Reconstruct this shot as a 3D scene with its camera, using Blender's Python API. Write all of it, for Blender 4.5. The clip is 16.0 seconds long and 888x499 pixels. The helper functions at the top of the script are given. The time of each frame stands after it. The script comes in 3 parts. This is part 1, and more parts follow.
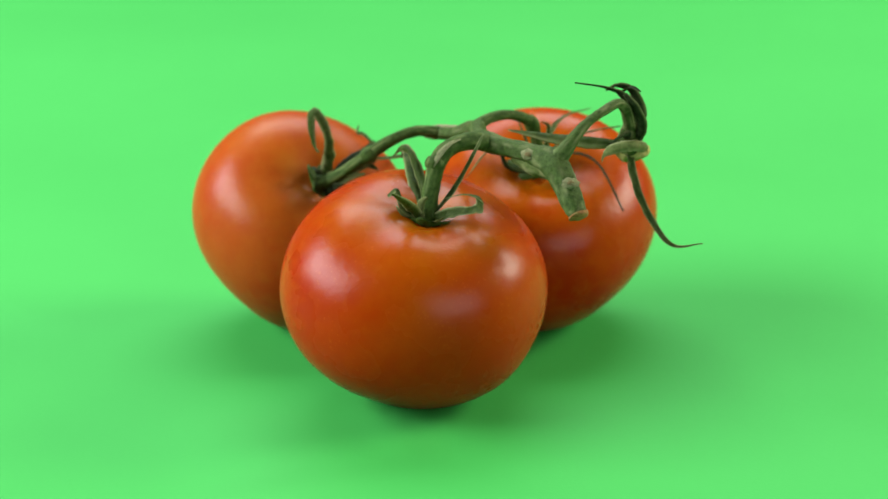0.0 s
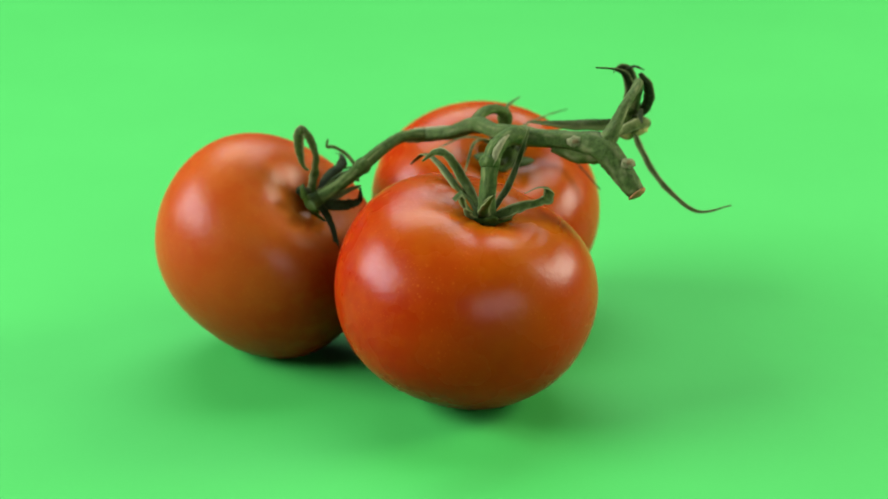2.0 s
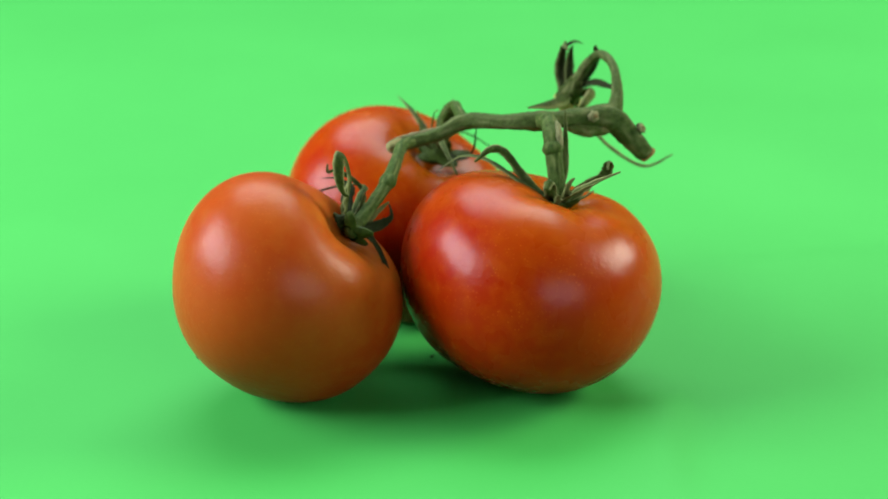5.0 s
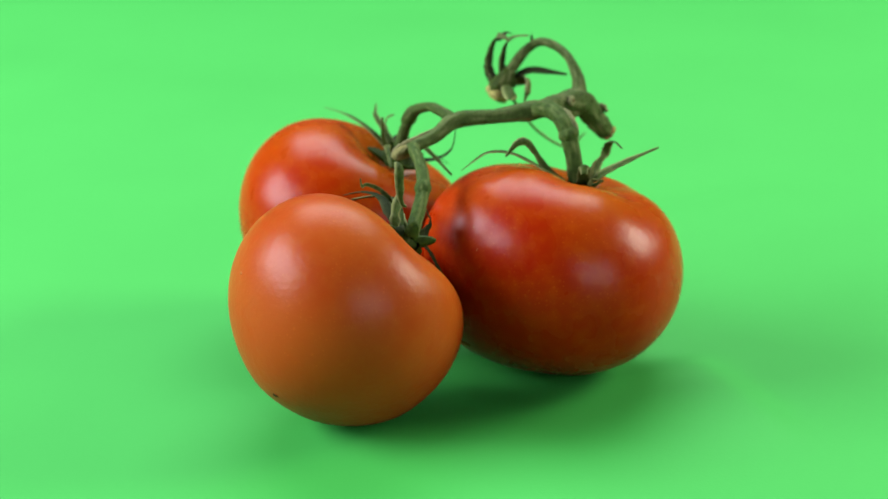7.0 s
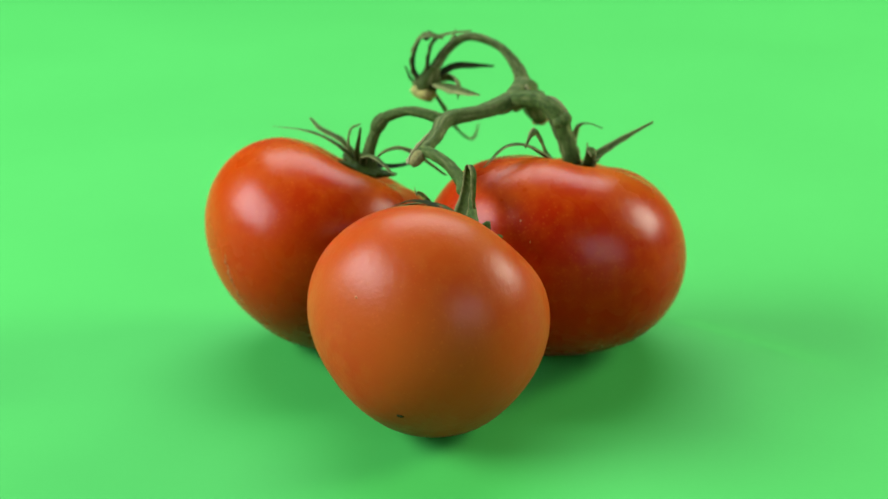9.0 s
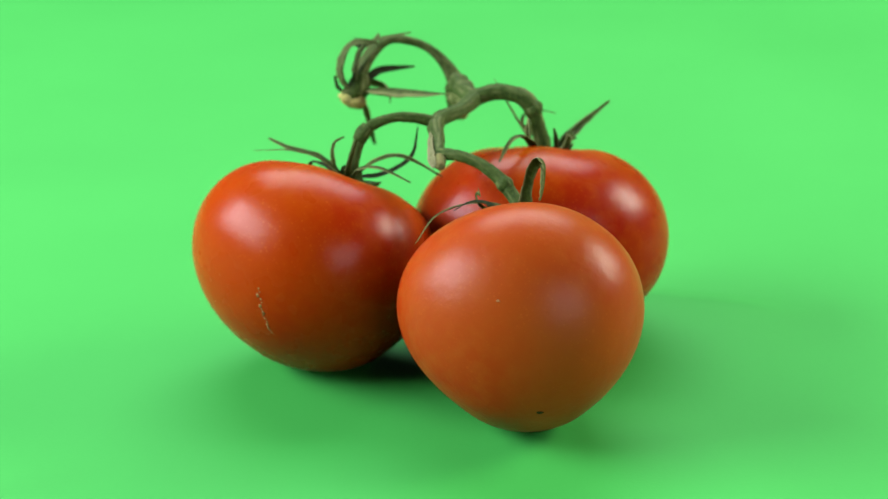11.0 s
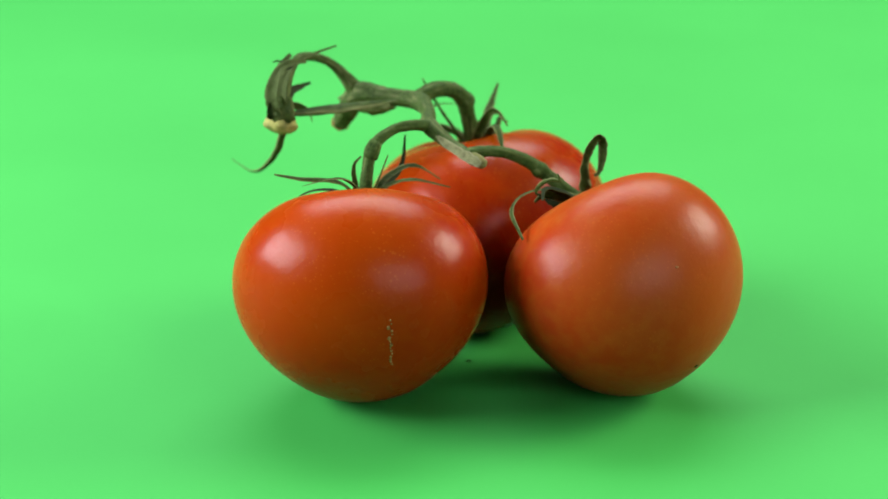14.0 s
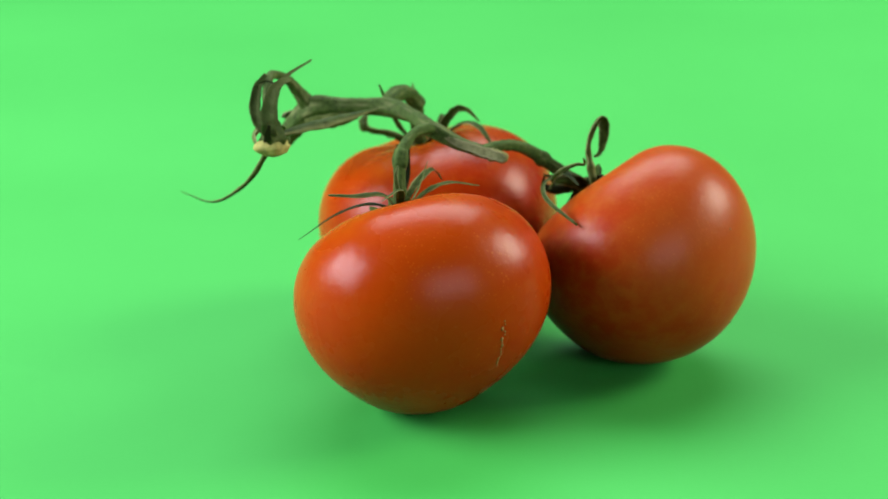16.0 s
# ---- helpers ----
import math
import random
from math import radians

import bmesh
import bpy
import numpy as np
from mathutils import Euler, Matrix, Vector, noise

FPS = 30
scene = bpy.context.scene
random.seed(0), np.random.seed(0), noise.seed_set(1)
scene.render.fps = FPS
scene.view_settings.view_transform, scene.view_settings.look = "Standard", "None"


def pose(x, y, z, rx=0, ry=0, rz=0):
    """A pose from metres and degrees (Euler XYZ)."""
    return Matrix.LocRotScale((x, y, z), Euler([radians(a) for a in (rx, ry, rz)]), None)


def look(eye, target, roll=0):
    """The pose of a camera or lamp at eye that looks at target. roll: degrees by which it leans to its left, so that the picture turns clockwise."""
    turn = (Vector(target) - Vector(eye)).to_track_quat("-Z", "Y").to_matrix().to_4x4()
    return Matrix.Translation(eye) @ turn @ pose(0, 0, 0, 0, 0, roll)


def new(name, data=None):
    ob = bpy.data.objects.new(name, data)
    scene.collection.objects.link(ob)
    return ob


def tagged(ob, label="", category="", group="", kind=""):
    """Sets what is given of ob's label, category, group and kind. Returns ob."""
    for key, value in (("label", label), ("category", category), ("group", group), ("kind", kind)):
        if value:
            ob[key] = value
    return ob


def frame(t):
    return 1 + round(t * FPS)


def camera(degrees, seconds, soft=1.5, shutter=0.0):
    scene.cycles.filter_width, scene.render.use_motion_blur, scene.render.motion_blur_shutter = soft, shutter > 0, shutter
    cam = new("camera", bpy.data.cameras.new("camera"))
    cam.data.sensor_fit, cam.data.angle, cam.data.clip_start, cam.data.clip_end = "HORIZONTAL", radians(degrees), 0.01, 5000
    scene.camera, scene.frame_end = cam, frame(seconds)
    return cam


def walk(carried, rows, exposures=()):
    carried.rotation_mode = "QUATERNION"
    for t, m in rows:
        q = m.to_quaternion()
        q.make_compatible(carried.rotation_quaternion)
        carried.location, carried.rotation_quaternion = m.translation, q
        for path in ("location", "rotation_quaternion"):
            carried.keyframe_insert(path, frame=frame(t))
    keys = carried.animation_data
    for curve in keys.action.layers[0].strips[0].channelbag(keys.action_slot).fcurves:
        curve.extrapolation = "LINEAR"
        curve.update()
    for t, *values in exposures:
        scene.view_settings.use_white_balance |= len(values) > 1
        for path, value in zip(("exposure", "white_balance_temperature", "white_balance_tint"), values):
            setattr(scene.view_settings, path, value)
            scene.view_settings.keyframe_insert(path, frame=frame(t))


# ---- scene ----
# Camera: on a stand, level with a hand's height over the table, looking down at the turntable.
S = 0.6          # metres from the camera's foot to the turntable's axis
PITCH, YAW, LEAN = radians(-18.947), radians(-0.274), -0.386
EYE = Vector((0, -S, 0.4 * S))
AIM = EYE + Vector((math.sin(YAW) * math.cos(PITCH), math.cos(YAW) * math.cos(PITCH), math.sin(PITCH)))
cam = camera(23.71, 16.0, soft=1.4)
cam.data.dof.use_dof, cam.data.dof.focus_distance, cam.data.dof.aperture_fstop = True, 0.565, 13.0
walk(cam, [(0.0, look(EYE, AIM, LEAN)), (16.0, look(EYE, AIM, LEAN))])

# World: a dim, even studio room.
world = bpy.data.worlds.new("studio")
scene.world = world
world.use_nodes = True
world.node_tree.nodes["Background"].inputs[0].default_value = (1.0, 1.0, 1.0, 1)
world.node_tree.nodes["Background"].inputs[1].default_value = 0.006
scene.view_settings.exposure = 0.08


def softbox(name, eye, target, w, h, watts, colour=(1, 1, 1)):
    lamp = bpy.data.lights.new(name, "AREA")
    lamp.shape, lamp.size, lamp.size_y, lamp.energy, lamp.color = "RECTANGLE", w, h, watts, colour
    ob = new(name, lamp)
    ob.matrix_world = look(eye, target)
    return ob


COOL, WARM = (0.90, 0.90, 1.0), (1.0, 0.94, 0.78)
softbox("softbox_key", (-1.04, -0.13, 0.60), (0, 0, 0.03), 0.90, 0.52, 43.5, COOL)
softbox("softbox_fill", (1.05, 0.26, 0.58), (0, 0, 0.03), 0.50, 0.42, 20.5, WARM)
softbox("softbox_front", (0.76, -1.20, 0.48), (0, 0, 0.03), 0.95, 0.60, 12.5, COOL)
softbox("softbox_top", (0.0, 1.30, 1.75), (0, 0.80, 0), 2.0, 1.2, 72.0, (0.84, 0.95, 1.0))


# ---- materials ----
def material(name, rough=0.5, **sockets):
    mat = bpy.data.materials.new(name)
    mat.use_nodes = True
    nt = mat.node_tree
    b = nt.nodes["Principled BSDF"]
    b.inputs["Roughness"].default_value = rough
    for key, value in sockets.items():
        b.inputs[key.replace("_", " ")].default_value = value
    return mat, nt, b


def noise_node(nt, scale, detail=4.0, rough=0.55, coord="Object", stretch=None):
    tc = nt.nodes.new("ShaderNodeTexCoord")
    n = nt.nodes.new("ShaderNodeTexNoise")
    n.inputs["Scale"].default_value, n.inputs["Detail"].default_value, n.inputs["Roughness"].default_value = scale, detail, rough
    if stretch:
        m = nt.nodes.new("ShaderNodeMapping")
        m.inputs["Scale"].default_value = stretch
        nt.links.new(tc.outputs[coord], m.inputs["Vector"])
        nt.links.new(m.outputs["Vector"], n.inputs["Vector"])
    else:
        nt.links.new(tc.outputs[coord], n.inputs["Vector"])
    return n


def ramp(nt, source, stops):
    r = nt.nodes.new("ShaderNodeValToRGB")
    while len(r.color_ramp.elements) < len(stops):
        r.color_ramp.elements.new(0.5)
    for e, (pos, col) in zip(r.color_ramp.elements, stops):
        e.position, e.color = pos, (*col, 1)
    nt.links.new(source, r.inputs["Fac"])
    return r


def mix(nt, fac, a, b, kind="MIX"):
    m = nt.nodes.new("ShaderNodeMix")
    m.data_type, m.blend_type = "RGBA", kind
    for sock, v in ((m.inputs[0], fac), (m.inputs[6], a), (m.inputs[7], b)):
        if isinstance(v, (int, float)):
            sock.default_value = v
        elif isinstance(v, tuple):
            sock.default_value = (*v, 1)
        else:
            nt.links.new(v, sock)
    return m.outputs[2]


def bump(nt, b, height, strength, distance):
    n = nt.nodes.new("ShaderNodeBump")
    n.inputs["Strength"].default_value, n.inputs["Distance"].default_value = strength, distance
    nt.links.new(height, n.inputs["Height"])
    nt.links.new(n.outputs["Normal"], b.inputs["Normal"])


def tomato_skin(name, red, orange, shoulder, spread, gloss, dull=0.0):
    """Red skin that turns orange in large soft patches, paler round the stem, with fine pale specks."""
    mat, nt, b = material(name, 0.3)
    big = noise_node(nt, 26, 2.0, 0.45)
    # Oranger on one side: ripening, with the red bounce on inner sides painted in.
    side = nt.nodes.new("ShaderNodeAttribute")
    side.attribute_name = "ripening_and_bounce"
    add = nt.nodes.new("ShaderNodeMath")
    add.operation = "ADD"
    nt.links.new(big.outputs["Fac"], add.inputs[0])
    nt.links.new(side.outputs["Fac"], add.inputs[1])
    patch = ramp(nt, add.outputs[0], [(0.5 - spread, (0, 0, 0)), (0.5 + spread, (1, 1, 1))])
    col = mix(nt, patch.outputs["Color"], red, orange)
    mottle = noise_node(nt, 210, 5.0, 0.6)
    fleck = ramp(nt, mottle.outputs["Fac"], [(0.44, (0, 0, 0)), (0.66, (0.75, 0.75, 0.75))])
    col = mix(nt, fleck.outputs["Color"], col, orange)
    ring = nt.nodes.new("ShaderNodeAttribute")
    ring.attribute_name = "shoulder"
    wob = noise_node(nt, 90, 3.0)
    m = nt.nodes.new("ShaderNodeMath")
    m.operation = "MULTIPLY"
    nt.links.new(ring.outputs["Fac"], m.inputs[0])
    nt.links.new(wob.outputs["Fac"], m.inputs[1])
    col = mix(nt, m.outputs[0], col, shoulder)
    # pale pin-prick specks, thick in some places and almost absent in others
    where = noise_node(nt, 55, 3.0)
    for scale, low, high in ((640, 0.50, 0.62), (1050, 0.44, 0.50)):
        tc = nt.nodes.new("ShaderNodeTexCoord")
        v = nt.nodes.new("ShaderNodeTexVoronoi")
        v.inputs["Scale"].default_value = scale
        nt.links.new(tc.outputs["Object"], v.inputs["Vector"])
        speck = ramp(nt, v.outputs["Distance"], [(0.10, (1, 1, 1)), (0.36, (0, 0, 0))])
        gate = ramp(nt, where.outputs["Fac"], [(low - 0.06, (0, 0, 0)), (high + 0.08, (0.42, 0.42, 0.42))])
        some = ramp(nt, v.outputs["Color"], [(0.50, (0, 0, 0)), (0.80, (1, 1, 1))])
        f = mix(nt, 1.0, speck.outputs["Color"], gate.outputs["Color"], "MULTIPLY")
        f = mix(nt, 1.0, f, some.outputs["Color"], "MULTIPLY")
        col = mix(nt, f, col, (0.33, 0.085, 0.010))
    nt.links.new(col, b.inputs["Base Color"])
    b.inputs["Subsurface Weight"].default_value = 0.15
    b.inputs["Subsurface Radius"].default_value = (1.0, 0.2, 0.08)
    b.inputs["Subsurface Scale"].default_value = 0.004
    b.inputs["Specular IOR Level"].default_value = gloss
    low, high = 0.24 + dull, 0.33 + dull
    r = ramp(nt, where.outputs["Fac"], [(0.3, (low, low, low)), (0.75, (high, high, high))])
    nt.links.new(r.outputs["Color"], b.inputs["Roughness"])
    fine = noise_node(nt, 420, 3.0)
    bump(nt, b, fine.outputs["Fac"], 0.28, 0.0004)
    return mat


SKIN_RED = tomato_skin("ripe_red_skin", (0.190, 0.0064, 0.0002), (0.222, 0.0215, 0.0003), (0.262, 0.074, 0.0010), 0.26, 0.098)
SKIN_DEEP = tomato_skin("deep_red_skin", (0.202, 0.0076, 0.0002), (0.236, 0.0255, 0.0004), (0.262, 0.076, 0.0010), 0.26, 0.095)
SKIN_PALE = tomato_skin("pale_orange_red_skin", (0.214, 0.0145, 0.0008), (0.236, 0.0420, 0.0045), (0.280, 0.084, 0.006), 0.26, 0.100, 0.06)


def plant(name, dark, light, dry, dry_at, rough=0.6, pale=(0.110, 0.135, 0.042)):
    mat, nt, b = material(name, rough)
    n = noise_node(nt, 750, 6.0, 0.75)
    c = ramp(nt, n.outputs["Fac"], [(0.27, dark), (0.73, light)])
    d = noise_node(nt, 70, 6.0, 0.65)
    f = ramp(nt, d.outputs["Fac"], [(dry_at, (0, 0, 0)), (dry_at + 0.1, (0.85, 0.85, 0.85))])
    col = mix(nt, f.outputs["Color"], c.outputs["Color"], dry)
    rim = nt.nodes.new("ShaderNodeAttribute")
    rim.attribute_name = "rim"
    col = mix(nt, rim.outputs["Fac"], col, pale)
    nt.links.new(col, b.inputs["Base Color"])
    b.inputs["Specular IOR Level"].default_value = 0.06
    fine = noise_node(nt, 900, 4.0, 0.7)
    bump(nt, b, fine.outputs["Fac"], 0.7, 0.0006)
    return mat


STEM = plant("green_stem", (0.010, 0.022, 0.004), (0.058, 0.096, 0.021), (0.095, 0.096, 0.038), 0.63, 0.6, (0.140, 0.155, 0.062))
PEDICEL = plant("green_pedicel", (0.008, 0.022, 0.003), (0.048, 0.086, 0.016), (0.070, 0.078, 0.025), 0.66, 0.6, (0.115, 0.145, 0.045))
SEPAL = plant("green_sepal", (0.006, 0.016, 0.002), (0.034, 0.060, 0.007), (0.090, 0.10, 0.028), 0.62, 0.55, (0.165, 0.185, 0.070))
DRY_SEPAL = plant("half_dry_sepal", (0.030, 0.040, 0.010), (0.085, 0.095, 0.030), (0.12, 0.10, 0.04), 0.6, 0.65)
DARK_SEPAL = plant("dark_withered_sepal", (0.004, 0.007, 0.002), (0.016, 0.026, 0.007), (0.03, 0.032, 0.012), 0.64, 0.7, (0.032, 0.038, 0.012))
WITHERED = plant("black_withered_sepal_pale_outside", (0.004, 0.007, 0.002), (0.016, 0.026, 0.007), (0.03, 0.032, 0.012), 0.64, 0.7, (0.080, 0.110, 0.034))
SHRED = plant("pale_green_dry_shred", (0.030, 0.050, 0.010), (0.090, 0.120, 0.032), (0.15, 0.14, 0.06), 0.6, 0.7, (0.19, 0.20, 0.09))
DRY = plant("dry_straw", (0.085, 0.085, 0.028), (0.190, 0.175, 0.068), (0.06, 0.05, 0.024), 0.58, 0.75)
PAPER = plant("papery_dry_skin", (0.050, 0.058, 0.022), (0.17, 0.18, 0.085), (0.04, 0.038, 0.016), 0.56, 0.8, (0.20, 0.20, 0.105))
FLOWER_DRY = plant("withered_flower", (0.14, 0.15, 0.035), (0.33, 0.31, 0.10), (0.08, 0.09, 0.025), 0.60, 0.75)
SCAR = plant("brown_scar", (0.07, 0.030, 0.008), (0.30, 0.165, 0.060), (0.025, 0.015, 0.008), 0.62, 0.8)
BARK = plant("brown_corky_bark", (0.045, 0.032, 0.012), (0.15, 0.125, 0.050), (0.03, 0.022, 0.010), 0.6, 0.85)
PALE_DOT = plant("pale_speck", (0.20, 0.075, 0.025), (0.28, 0.13, 0.05), (0.4, 0.2, 0.1), 0.7, 0.6)


def green_cloth():
    mat, nt, b = material("chroma_green_paper", 0.62)
    n = noise_node(nt, 7, 4.0)
    c = ramp(nt, n.outputs["Fac"], [(0.3, (0.0295, 0.256, 0.0405)), (0.7, (0.0325, 0.272, 0.0440))])
    g = noise_node(nt, 900, 3.0)
    s = noise_node(nt, 5.3, 2.0, 0.4)
    f = ramp(nt, s.outputs["Fac"], [(0.62, (0, 0, 0)), (0.8, (0.25, 0.25, 0.25))])
    col = mix(nt, f.outputs["Color"], c.outputs["Color"], (0.0285, 0.243, 0.0405))
    nt.links.new(col, b.inputs["Base Color"])
    b.inputs["Specular IOR Level"].default_value = 0.13
    bump(nt, b, g.outputs["Fac"], 0.08, 0.0004)
    return mat


GREEN = green_cloth()
ROOM = material("studio_wall_paint", 0.9)[0]
ROOM.node_tree.nodes["Principled BSDF"].inputs["Base Color"].default_value = (0.035, 0.035, 0.035, 1)


# ---- mesh helpers ----
def mesh(name, verts, faces, mat, smooth=True):
    me = bpy.data.meshes.new(name)
    me.from_pydata([tuple(v) for v in verts], [], faces)
    me.materials.append(mat)
    if smooth:
        me.polygons.foreach_set("use_smooth", [True] * len(me.polygons))
    me.update()
    return me


def part(name, me, parent, label=""):
    ob = new(name, me)
    ob.parent = parent
    return tagged(ob, label)


def spline(points, steps):
    """Catmull-Rom through the points; each point may carry further numbers (radius, width)."""
    p = np.array(points, float)
    p = np.vstack([2 * p[0] - p[1], p, 2 * p[-1] - p[-2]])
    out = []
    for i in range(1, len(p) - 2):
        for k in range(steps):
            t = k / steps
            a, b, c, d = p[i - 1], p[i], p[i + 1], p[i + 2]
            out.append(0.5 * (2 * b + (c - a) * t + (2 * a - 5 * b + 4 * c - d) * t * t + (3 * b - a - 3 * c + d) * t ** 3))
    out.append(p[-2])
    return np.array(out)


def frames_along(line):
    """Tangents and a twist-free pair of normals along a line."""
    tan = np.gradient(line, axis=0)
    tan /= np.linalg.norm(tan, axis=1)[:, None] + 1e-12
    n = np.cross(tan[0], (0.3, 0.2, 0.93))
    n /= np.linalg.norm(n)
    out = []
    for t in tan:
        n = n - t * (n @ t)
        n /= np.linalg.norm(n)
        out.append(n.copy())
    return tan, np.array(out)


def tube(name, points, mat, steps=14, sides=22, rough=0.11, ribs=0.045, seed=0.0, origin=(0, 0, 0), slim=1.0):
    """A knobbly round stem through points (x, y, z, radius), in turntable units."""
    q = spline(points, steps)
    line, rad = q[:, :3] * S - np.array(origin), np.maximum(q[:, 3] * S * slim, 0.00015)
    tan, nor = frames_along(line)
    bi = np.cross(tan, nor)
    verts, faces, rim = [], [], []
    for i in range(len(line)):
        for k in range(sides):
            a = 2 * math.pi * k / sides
            rim.append(max(0.0, 1.3 * noise.noise(Vector((math.cos(a) * 3.1, math.sin(a) * 3.1, i * 0.11 + seed * 7))) - 0.1))
            d = nor[i] * math.cos(a) + bi[i] * math.sin(a)
            p = Vector(line[i] + d * rad[i])
            w = noise.noise(p * 190 + Vector((seed, seed, 0))) + 0.6 * noise.noise(p * 620)
            r = rad[i] * (1 + rough * w + ribs * math.cos(5 * a + seed))
            verts.append(line[i] + d * r)
    for i in range(len(line) - 1):
        for k in range(sides):
            j = (k + 1) % sides
            faces.append((i * sides + k, i * sides + j, (i + 1) * sides + j, (i + 1) * sides + k))
    a, b = len(verts), len(verts) + 1
    verts += [line[0] - tan[0] * rad[0] * 0.25, line[-1] + tan[-1] * rad[-1] * 0.25]
    m = (len(line) - 1) * sides
    for k in range(sides):
        j = (k + 1) % sides
        faces += [(a, j, k), (b, m + k, m + j)]
    me = mesh(name, verts, faces, mat)
    me.attributes.new("rim", "FLOAT", "POINT").data.foreach_set("value", rim + [0.3, 0.3])
    return me


def blade(name, points, mat, side, steps=9, cup=0.35, twist=0.0, thick=0.10, seed=0.0, origin=(0, 0, 0), outer=0.0):
    """A narrow leaf through points (x, y, z, half width): folded along its midrib, thicker there, edges curled and uneven."""
    q = spline(points, steps)
    line, half = q[:, :3] * S - np.array(origin), np.maximum(q[:, 3] * S, 0.00012)
    tan = np.gradient(line, axis=0)
    tan /= np.linalg.norm(tan, axis=1)[:, None] + 1e-12
    wide = np.array(side, float)
    verts, faces, n, rim = [], [], 10, []
    for i in range(len(line)):
        u = wide - tan[i] * (wide @ tan[i])
        u /= np.linalg.norm(u) + 1e-9
        wide = u
        v = np.cross(tan[i], u)
        a = twist * i / len(line) + 0.25 * noise.noise(Vector((i * 0.31, seed, 1.7)))
        u, v = u * math.cos(a) + v * math.sin(a), v * math.cos(a) - u * math.sin(a)
        for s in range(n):
            x = (-1, -0.6, 0, 0.6, 1)[s] if s < 5 else (1, 0.6, 0, -0.6, -1)[s - 5]
            up = 1 if s < 5 else -1
            edge = 1 + 0.22 * noise.noise(Vector((i * 0.45, seed + x, 4.1)))
            t = thick * (1.25 - abs(x)) + 0.03
            rim.append(max(0.0, (0.75 if abs(x) == 1 else outer * (up > 0)) + 0.3 * noise.noise(Vector((i * 0.6, seed + x * 3, 0)))))
            verts.append(line[i] + (u * x * edge + v * (cup * x * x + up * t)) * half[i])
    for i in range(len(line) - 1):
        for s in range(n):
            j = (s + 1) % n
            faces.append((i * n + s, i * n + j, (i + 1) * n + j, (i + 1) * n + s))
    faces.append(tuple(range(n - 1, -1, -1)))
    faces.append(tuple((len(line) - 1) * n + s for s in range(n)))
    me = mesh(name, verts, faces, mat)
    me.attributes.new("rim", "FLOAT", "POINT").data.foreach_set("value", rim)
    return me


# ---- the setting ----
def smooth_step(x):
    x = min(1.0, max(0.0, x))
    return x * x * (3 - 2 * x)


def sheet_height(x, y):
    """The green sheet lies almost flat, with long shallow waves and one pressed crease."""
    r = math.hypot(x, y)
    h = 0.0030 * noise.noise(Vector((x * 8, y * 8, 0.3))) * smooth_step((r - 0.09) / 0.12)
    for (ax, ay), (bx, by), high, wide in CREASES:
        dx, dy = bx - ax, by - ay
        long = math.hypot(dx, dy)
        t = ((x - ax) * dx + (y - ay) * dy) / long ** 2
        off = ((x - ax) * dy - (y - ay) * dx) / long
        h += high * math.exp(-(off / (wide * (5.0 if off > 0 else 1.0))) ** 2) * smooth_step(t / 0.3) * smooth_step((1.35 - t) / 0.6)
    return h


CREASES = [((0.0004, -0.0665), (-0.0583, -0.0880), 0.0026, 0.0075), ((0.095, -0.030), (0.170, -0.120), 0.0008, 0.008), ((-0.105, 0.02), (-0.20, 0.07), 0.0008, 0.010),
           ((0.03, 0.115), (0.06, 0.20), 0.0007, 0.010)]


def green_sheet():
    radii = [0.0] + [0.004 * k for k in range(1, 66)]
    while radii[-1] < 1.5:
        radii.append(radii[-1] * 1.05)
    n = 300
    verts, faces = [(0, 0, 0)], []
    for r in radii[1:]:
        for k in range(n):
            a = 2 * math.pi * k / n
            x, y = r * math.cos(a), r * math.sin(a)
            verts.append((x, y, sheet_height(x, y)))
    for k in range(n):
        faces.append((0, 1 + k, 1 + (k + 1) % n))
    for i in range(len(radii) - 2):
        a, b = 1 + i * n, 1 + (i + 1) * n
        for k in range(n):
            j = (k + 1) % n
            faces.append((a + k, b + k, b + j, a + j))
    ob = new("ground", mesh("ground", verts, faces, GREEN))
    return tagged(ob, "bright chroma green paper sheet on a turntable, faintly creased", "backdrop", kind="structure")


def floor_and_walls():
    """An added, unseen grey studio closes the place round the table, keeping bounce low."""
    def slab(name, x0, y0, z0, x1, y1, z1):
        bm = bmesh.new()
        bmesh.ops.create_cube(bm, size=1)
        for v in bm.verts:
            v.co = Vector(((x0 + x1) / 2 + v.co.x * (x1 - x0), (y0 + y1) / 2 + v.co.y * (y1 - y0), (z0 + z1) / 2 + v.co.z * (z1 - z0)))
        me = bpy.data.meshes.new(name)
        bm.to_mesh(me)
        bm.free()
        me.materials.append(ROOM)
        tagged(new(name, me), "plain grey painted studio surface, unseen, added to close the room", kind="structure")
    slab("floor", -2.6, -2.6, -0.06, 2.6, 2.6, -0.005)
    slab("wall_north", -2.6, 2.6, -0.06, 2.6, 2.72, 2.6)
    slab("wall_south", -2.6, -2.72, -0.06, 2.6, -2.6, 2.6)
    slab("wall_east", 2.6, -2.72, -0.06, 2.72, 2.72, 2.6)
    slab("wall_west", -2.72, -2.72, -0.06, -2.6, 2.72, 2.6)
    slab("ceiling", -2.72, -2.72, 2.6, 2.72, 2.72, 2.68)


